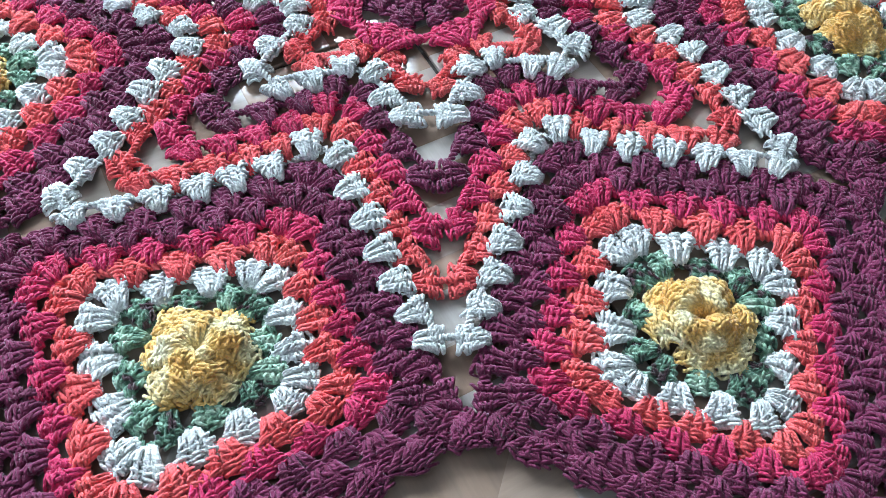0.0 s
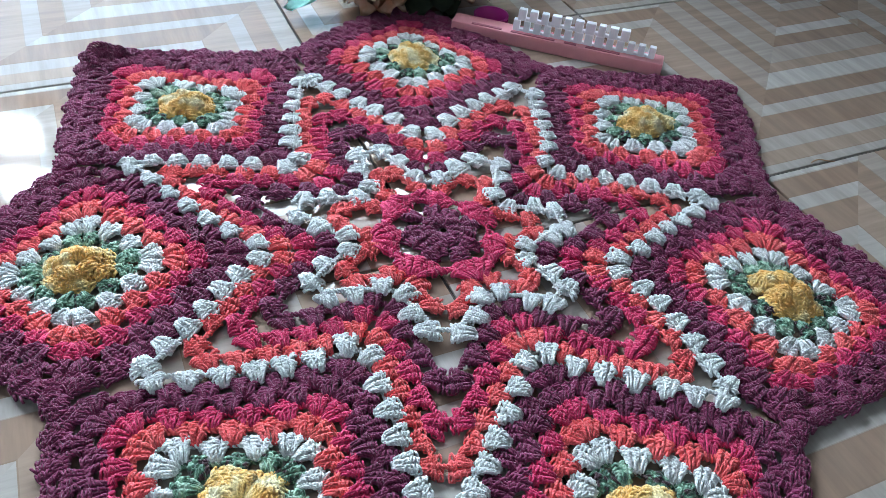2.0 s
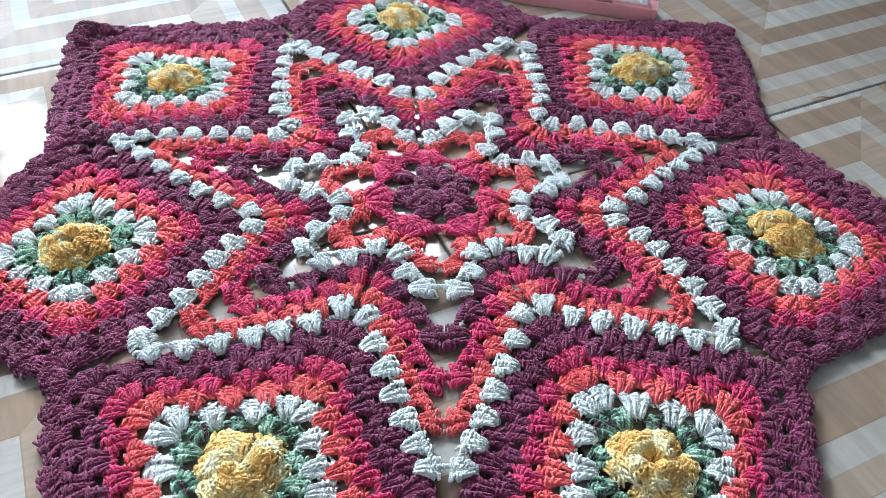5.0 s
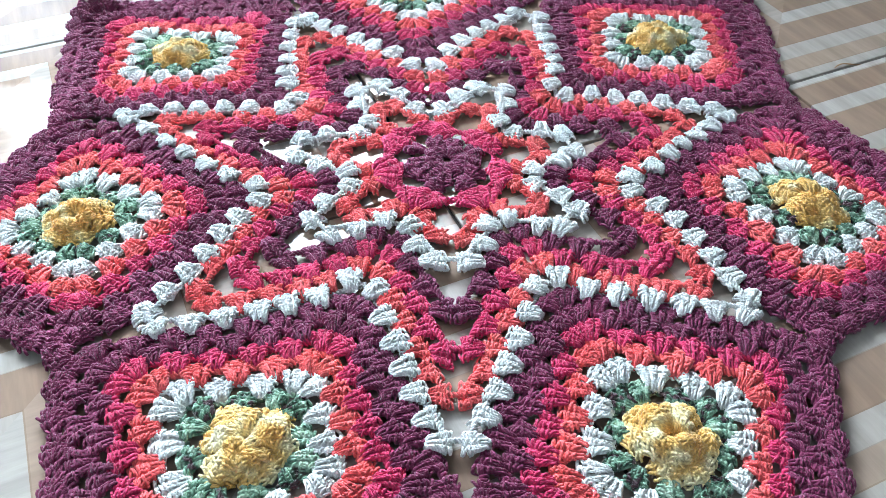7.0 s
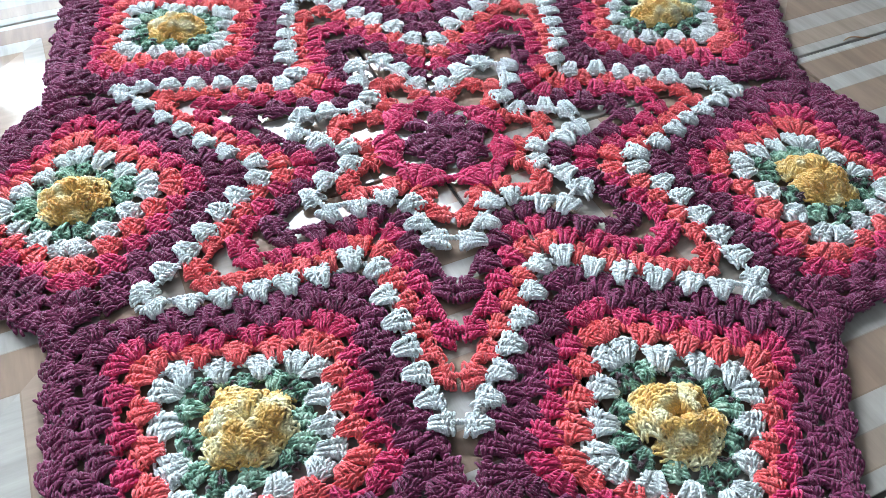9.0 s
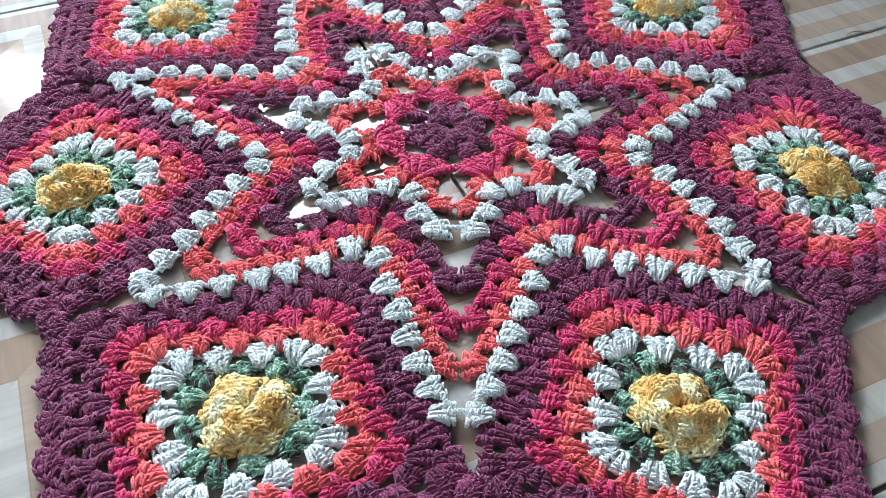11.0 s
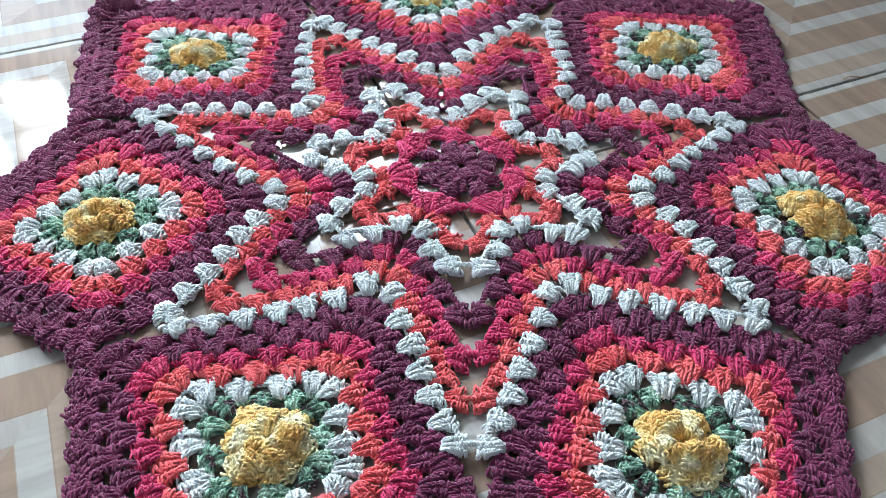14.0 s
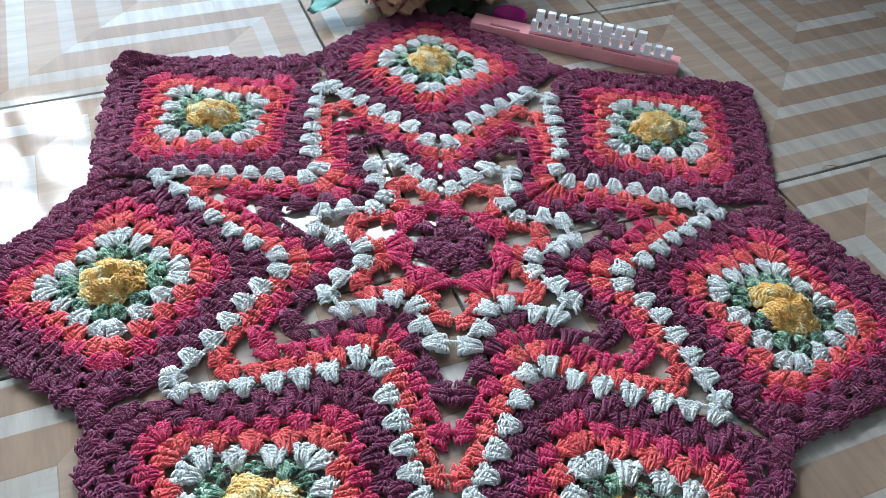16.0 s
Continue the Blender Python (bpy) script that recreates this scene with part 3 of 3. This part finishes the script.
ROUNDS = [("white", 0.1245, [0.042, 0.070, 0.098, 0.126, 0.154, 0.180]),
          ("coral", 0.1395, [0.042, 0.070, 0.098, 0.124, 0.149]),
          ("crimson", 0.1550, [0.042, 0.070, 0.097, 0.122]),
          ("wine", 0.1705, [0.042, 0.072, 0.100]),
          ("white", 0.1860, [0.041, 0.066]),
          ("coral", 0.2010, [0.027, 0.046])]
COLOURS = {"white": WHITE, "coral": CORAL, "crimson": CRIMSON, "wine": WINE}
H2 = 0.0098
for colour, d, slots in ROUNDS:
    rc = RAD - d * math.sqrt(2)
    size = 0.90 if d > 0.2 else 1.0
    form, up = ("tooth", 0.0030) if colour == "white" else ("shell", 0.0)
    todo, tops = [], []
    for i in range(N):
        a = THETA[i]
        c0 = polar(rc, a)
        halves = {}
        for sg in (-1, 1):
            ed = a + sg * math.pi / 4            # along the side, outwards
            nd = a - sg * math.pi / 4            # from the side towards its square
            foot = shifted(polar(H2 * 1.15, a), polar(0.0068, a + sg * math.pi / 2))
            todo.append((c0[0] + foot[0], c0[1] + foot[1], a + math.pi - sg * 0.50, 1.0 * size, 0.95))
            line = []
            for k, s in enumerate(slots):
                px, py = shifted(c0, polar(s, ed))
                grow = nd + math.pi
                if k == len(slots) - 1:
                    grow -= sg * 0.36
                    px, py = shifted((px, py), polar((0.0014 if d < 0.13 else 0.0025) if colour == "white" else 0.0055, grow))
                todo.append((px - polar(H2, grow)[0], py - polar(H2, grow)[1], grow, size, 1.0))
                line.append((*shifted((px, py), polar(H2 * (0.8 if k >= len(slots) - 2 else 0.55), grow)), 0.0062 + up if k >= len(slots) - 2 else 0.0018))
            halves[sg] = line
        tops += halves[-1][::-1] + [(*polar(rc - 0.004, a), 0.0018)] + halves[1]
    chain = Work()
    chain.add(*braid(np.array(tops + tops[:1]), 0.0018, STRAND * 1.05, 0.0080))
    ring = yarn_part("star_round", chain, COLOURS[colour], mat_piece, colour.replace("wine", "wine-red") + " crochet round of the star")
    for x, y, g_, k, wd in todo:
        put(ring, colour, form, x, y, g_, k, up, wd)

# one corner that curls up off the floor
for i, turn in ((4, 0.0),):
    cx, cy = polar(RAD, THETA[i])
    px, py = shifted((cx, cy), polar(0.112 * math.sqrt(2), THETA[i] + turn))
    curl = Work()
    d = THETA[i] + turn
    s = np.linspace(-1, 1, 15)
    rim = [(px + 0.030 * t_ * -math.sin(d) + (0.008 - 0.030 * t_ * t_) * math.cos(d), py + 0.030 * t_ * math.cos(d) + (0.008 - 0.030 * t_ * t_) * math.sin(d), 0.021 - 0.014 * t_ * t_) for t_ in s]
    curl.add(*braid(np.array(rim), 0.0026, STRAND, 0.009))
    corner = yarn_part("curled_corner", curl, WINE, mat_piece, "wine-red corner curled up from the floor")
    for k in (-1.0, -0.35, 0.35, 1.0):
        a = d + k * 0.75
        ob = put(corner, "wine", "wide", px + 0.014 * k * -math.sin(d) - 0.012 * abs(k) * math.cos(d), py + 0.014 * k * math.cos(d) - 0.012 * abs(k) * math.sin(d), a, 0.62, 0.003)
        ob.matrix_basis = ob.matrix_basis @ Matrix.Rotation(radians(42), 4, "X")

# seams where two squares meet
for i in range(N):
    a = THETA[i] + HALF
    seam = Work()
    seam.add(*braid(np.array([(*polar(r_, a + 0.004 * math.sin(300 * r_)), 0.007) for r_ in np.linspace(0.392, 0.415, 9)]), 0.0024, STRAND, 0.008))
    join = yarn_part("seam", seam, WINE, mat_piece, "wine-red seam between two squares")
    for sg in (1, -1):
        put(join, "wine", "shell", *polar(0.395, a + sg * 0.034), a + sg * 0.5, 0.95)

# middle of the star
t = np.linspace(0, 2 * math.pi, 60)
chain = Work()
chain.add(*braid(np.array([(*polar(0.052 - 0.004 * math.cos(7 * (s - THETA[0])), s), 0.0055) for s in np.linspace(0, 2 * math.pi, 64)]), 0.0024, STRAND, 0.0085))
ring = yarn_part("star_round", chain, CRIMSON, mat_piece, "crimson crochet round next to the middle")
for i in range(N):
    for sg in (1, -1):
        put(ring, "crimson", "shell", *polar(0.0725, THETA[i] + sg * 0.03), THETA[i] + math.pi - sg * 0.42, 1.2, 0.001)
chain = Work()
chain.add(*braid(np.stack([0.007 * np.cos(t), 0.007 * np.sin(t), 0.006 + 0 * t], 1), 0.002, STRAND, 0.008))
ring = yarn_part("centre", chain, WINE, mat_piece, "wine-red crochet middle of the star")
for k in range(7):
    a = THETA[k] + rng.normal(0, 0.1)
    put(ring, "wine", "small", *polar(0.006, a), a, 1.15, 0.002)
for k in range(7):
    a = THETA[k] + HALF + rng.normal(0, 0.1)
    put(ring, "wine", "small", *polar(0.020, a), a + rng.normal(0, 0.3), 1.08, 0.001)
    a = THETA[k] + rng.normal(0, 0.1)
    put(ring, "wine", "small", *polar(0.026, a), a + rng.normal(0, 0.3), 1.15, 0.0)

# ---- name sign ----
sign = tagged(new("desk_sign"), "pink desk sign with raised white letters beside the crochet mat", "sign")
SL, SD, SH = 0.315, 0.030, 0.020
sign.matrix_basis = pose(0.027, 0.463, 0.0, 0, 0, math.degrees(math.atan2(0.363 - 0.463, 0.327 - 0.027)))
part("base", box_bm(0, SL, 0, SD, 0, SH, 0.0015), PINK, sign)
x = 0.030
for length in (0.046, 0.066, 0.018, 0.050):                      # small raised words along the top
    part("word_bar", box_bm(x, x + length, 0.0025, 0.0070, SH - 0.001, SH + 0.0016, 0.0006), SMALL, sign, "small raised rose-pink bar")
    x += length + 0.014


def row_of_bars(x0, x1, y0, z0, z1, count, seed):
    """Lettering as plain raised bars, two to a letter, on a thin joining rail."""
    g = random.Random(seed)
    pitch = (x1 - x0) / count
    for k in range(count):
        wd = pitch * g.uniform(0.58, 0.86)
        x = x0 + pitch * (k + 0.5)
        part("letter_bar", box_bm(x - wd / 2, x + wd / 2, y0, y0 + 0.009, z0, z1, 0.0014), LETTER, sign, "raised white bar")
    part("letter_rail", box_bm(x0 + 0.003, x1 - 0.003, y0 + 0.0015, y0 + 0.0075, z0 + 0.0005, z0 + 0.0042), LETTER, sign, "white joining rail")


row_of_bars(0.088, 0.304, 0.011, SH - 0.001, SH + 0.0170, 14, 4)
row_of_bars(0.094, 0.262, 0.011, SH + 0.0168, SH + 0.0340, 10, 9)

# ---- artificial flowers behind the mat ----
def petal_material(name, stops, rough=0.7):
    m, ns, ls, p = material(name)
    tc = ns.new("ShaderNodeTexCoord")
    n = node(ns, "ShaderNodeTexNoise", Scale=45.0, Detail=3.0)
    ls.new(tc.outputs["Object"], n.inputs["Vector"])
    ls.new(ramp(ns, ls, n.outputs[0], stops), p.inputs["Base Color"])
    p.inputs["Roughness"].default_value = rough
    return m


PEACH = petal_material("peach_fabric", [(0.3, (0.58, 0.30, 0.18)), (0.5, (0.70, 0.44, 0.29)), (0.7, (0.77, 0.58, 0.43))])
TEAL = petal_material("teal_leaf_fabric", [(0.3, (0.20, 0.48, 0.42)), (0.7, (0.36, 0.66, 0.60))])
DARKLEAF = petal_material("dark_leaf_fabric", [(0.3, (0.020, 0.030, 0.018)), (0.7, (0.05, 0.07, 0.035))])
MAGENTA = plain("magenta_plastic", (0.55, 0.03, 0.27), 0.4, 0, 0.06)


def blade(length, width, seed, ragged=0.12, cup=0.25, cols=7, rows=8):
    """A cupped petal or leaf with a ragged tip and real thickness: grows along x."""
    g = np.random.default_rng(seed)
    bm = bmesh.new()
    grid = []
    tips = g.uniform(-ragged, ragged, cols)
    for i in range(rows + 1):
        t = i / rows
        row = []
        wdt = width * (0.25 + 0.75 * math.sin(math.pi * min(1, 0.12 + 0.62 * t))) * (1 if t < 0.85 else 1 - 1.6 * (t - 0.85))
        for k in range(cols):
            s = k / (cols - 1) * 2 - 1
            x = length * (t + (tips[k] * t ** 6) - 0.10 * s * s * t)
            z = cup * length * (0.5 * t * t) * -1 + cup * width * 0.5 * s * s + 0.03 * length * math.sin(9 * s + 4 * t)
            row.append(bm.verts.new((x, s * wdt / 2, z)))
        grid.append(row)
    for i in range(rows):
        for k in range(cols - 1):
            bm.faces.new((grid[i][k], grid[i + 1][k], grid[i + 1][k + 1], grid[i][k + 1]))
    bmesh.ops.solidify(bm, geom=bm.faces[:], thickness=0.0008)
    return bm


bouquet = tagged(new("artificial_flower_arrangement"), "peach fabric flowers with teal and dark leaves on tiles", "flowers")
bouquet.location = (-0.02, 0.622, 0)


def bloom(x, y, z, size, seed):
    g = random.Random(seed)
    parent = part("flower_head", (lambda b: (bmesh.ops.create_uvsphere(b, u_segments=14, v_segments=8, radius=size * 0.22), b)[1])(bmesh.new()), PEACH, bouquet, "peach fabric flower head", True)
    parent.matrix_basis = pose(x, y, z)
    for ringno, (n, tilt, length) in enumerate(((9, -38, 1.0), (9, -12, 0.95), (8, 18, 0.85), (6, 48, 0.65))):
        for k in range(n):
            az = 360 * k / n + ringno * 19 + g.uniform(-6, 6)
            ob = part("petal", blade(size * length, size * 0.86, seed * 100 + ringno * 20 + k, 0.11, 0.20), PEACH, parent, "", True)
            ob.matrix_basis = pose(0, 0, 0, 0, 0, az) @ pose(0, 0, 0, 0, -tilt + g.uniform(-6, 6), 0) @ pose(size * 0.06, 0, 0)


bloom(-0.060, -0.075, 0.070, 0.080, 3)
bloom(0.072, -0.072, 0.075, 0.062, 5)
bloom(0.010, 0.060, 0.110, 0.085, 8)
# the near-black leaves also stand in for shade between the flower heads
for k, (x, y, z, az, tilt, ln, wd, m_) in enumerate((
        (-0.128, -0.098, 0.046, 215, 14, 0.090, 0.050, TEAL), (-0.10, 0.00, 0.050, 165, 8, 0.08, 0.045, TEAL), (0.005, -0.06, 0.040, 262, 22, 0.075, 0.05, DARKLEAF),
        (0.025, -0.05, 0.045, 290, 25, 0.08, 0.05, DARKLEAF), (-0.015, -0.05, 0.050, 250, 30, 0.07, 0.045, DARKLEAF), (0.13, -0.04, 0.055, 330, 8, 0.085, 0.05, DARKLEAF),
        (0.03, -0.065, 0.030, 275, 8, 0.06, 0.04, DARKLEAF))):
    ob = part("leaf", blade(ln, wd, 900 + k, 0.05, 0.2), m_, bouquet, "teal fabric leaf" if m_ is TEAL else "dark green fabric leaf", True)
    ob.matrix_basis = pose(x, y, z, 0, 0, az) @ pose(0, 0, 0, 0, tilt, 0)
# low dark pot that holds the stems
bm = bmesh.new()
prof = [(0.040, 0.0), (0.046, 0.006), (0.055, 0.040), (0.060, 0.062), (0.060, 0.068), (0.054, 0.068), (0.050, 0.05)]
rings = []
for r_, z_ in prof:
    rings.append([bm.verts.new((r_ * math.cos(2 * math.pi * k / 28), r_ * math.sin(2 * math.pi * k / 28), z_)) for k in range(28)])
for r0, r1 in zip(rings, rings[1:]):
    for k in range(28):
        bm.faces.new((r0[k], r0[(k + 1) % 28], r1[(k + 1) % 28], r1[k]))
bm.faces.new(rings[0][::-1])
bm.faces.new(rings[-1])
pot = part("pot", bm, plain("dark_pot", (0.03, 0.028, 0.025), 0.6), bouquet, "low dark pot", True)
pot.matrix_basis = pose(0.0, 0.03, 0)

# ---- ribbed magenta cup ----
cup = tagged(new("plastic_cup"), "small ribbed magenta plastic cup behind the pink sign", "cup")
cup.matrix_basis = pose(0.090, 0.500, 0)
bm = bmesh.new()
ringv = []
for r_, z_ in ((0.0235, 0.0), (0.0245, 0.002), (0.0255, 0.013), (0.0270, 0.014), (0.0270, 0.0165), (0.0245, 0.0165), (0.0235, 0.004)):
    ringv.append([bm.verts.new((r_ * math.cos(2 * math.pi * k / 32), r_ * math.sin(2 * math.pi * k / 32), z_)) for k in range(32)])
for r0, r1 in zip(ringv, ringv[1:]):
    for k in range(32):
        bm.faces.new((r0[k], r0[(k + 1) % 32], r1[(k + 1) % 32], r1[k]))
bm.faces.new(ringv[0][::-1])
bm.faces.new(ringv[-1])
part("body", bm, MAGENTA, cup, "", True)
for k in range(20):
    ob = part("rib", box_bm(0.0242, 0.0270, -0.0011, 0.0011, 0.003, 0.0132, 0.0006), MAGENTA, cup)
    ob.matrix_basis = pose(0, 0, 0, 0, 0, 18 * k)

# ---- thread scrap on a tile joint ----
s = np.linspace(0, 1, 9)
scrap = Work()
scrap.add(*strand(np.stack([0.478 + 0.034 * s, 0.166 + 0.010 * s + 0.004 * np.sin(5 * s), 0.0012 + 0.0008 * np.sin(3 * s)], 1), 0.0009))
tagged(new("thread_scrap", plain_mesh("thread_scrap", scrap, plain("scrap_brown", (0.30, 0.17, 0.09), 0.8))), "short brown thread scrap lying on floor tiles", "thread")
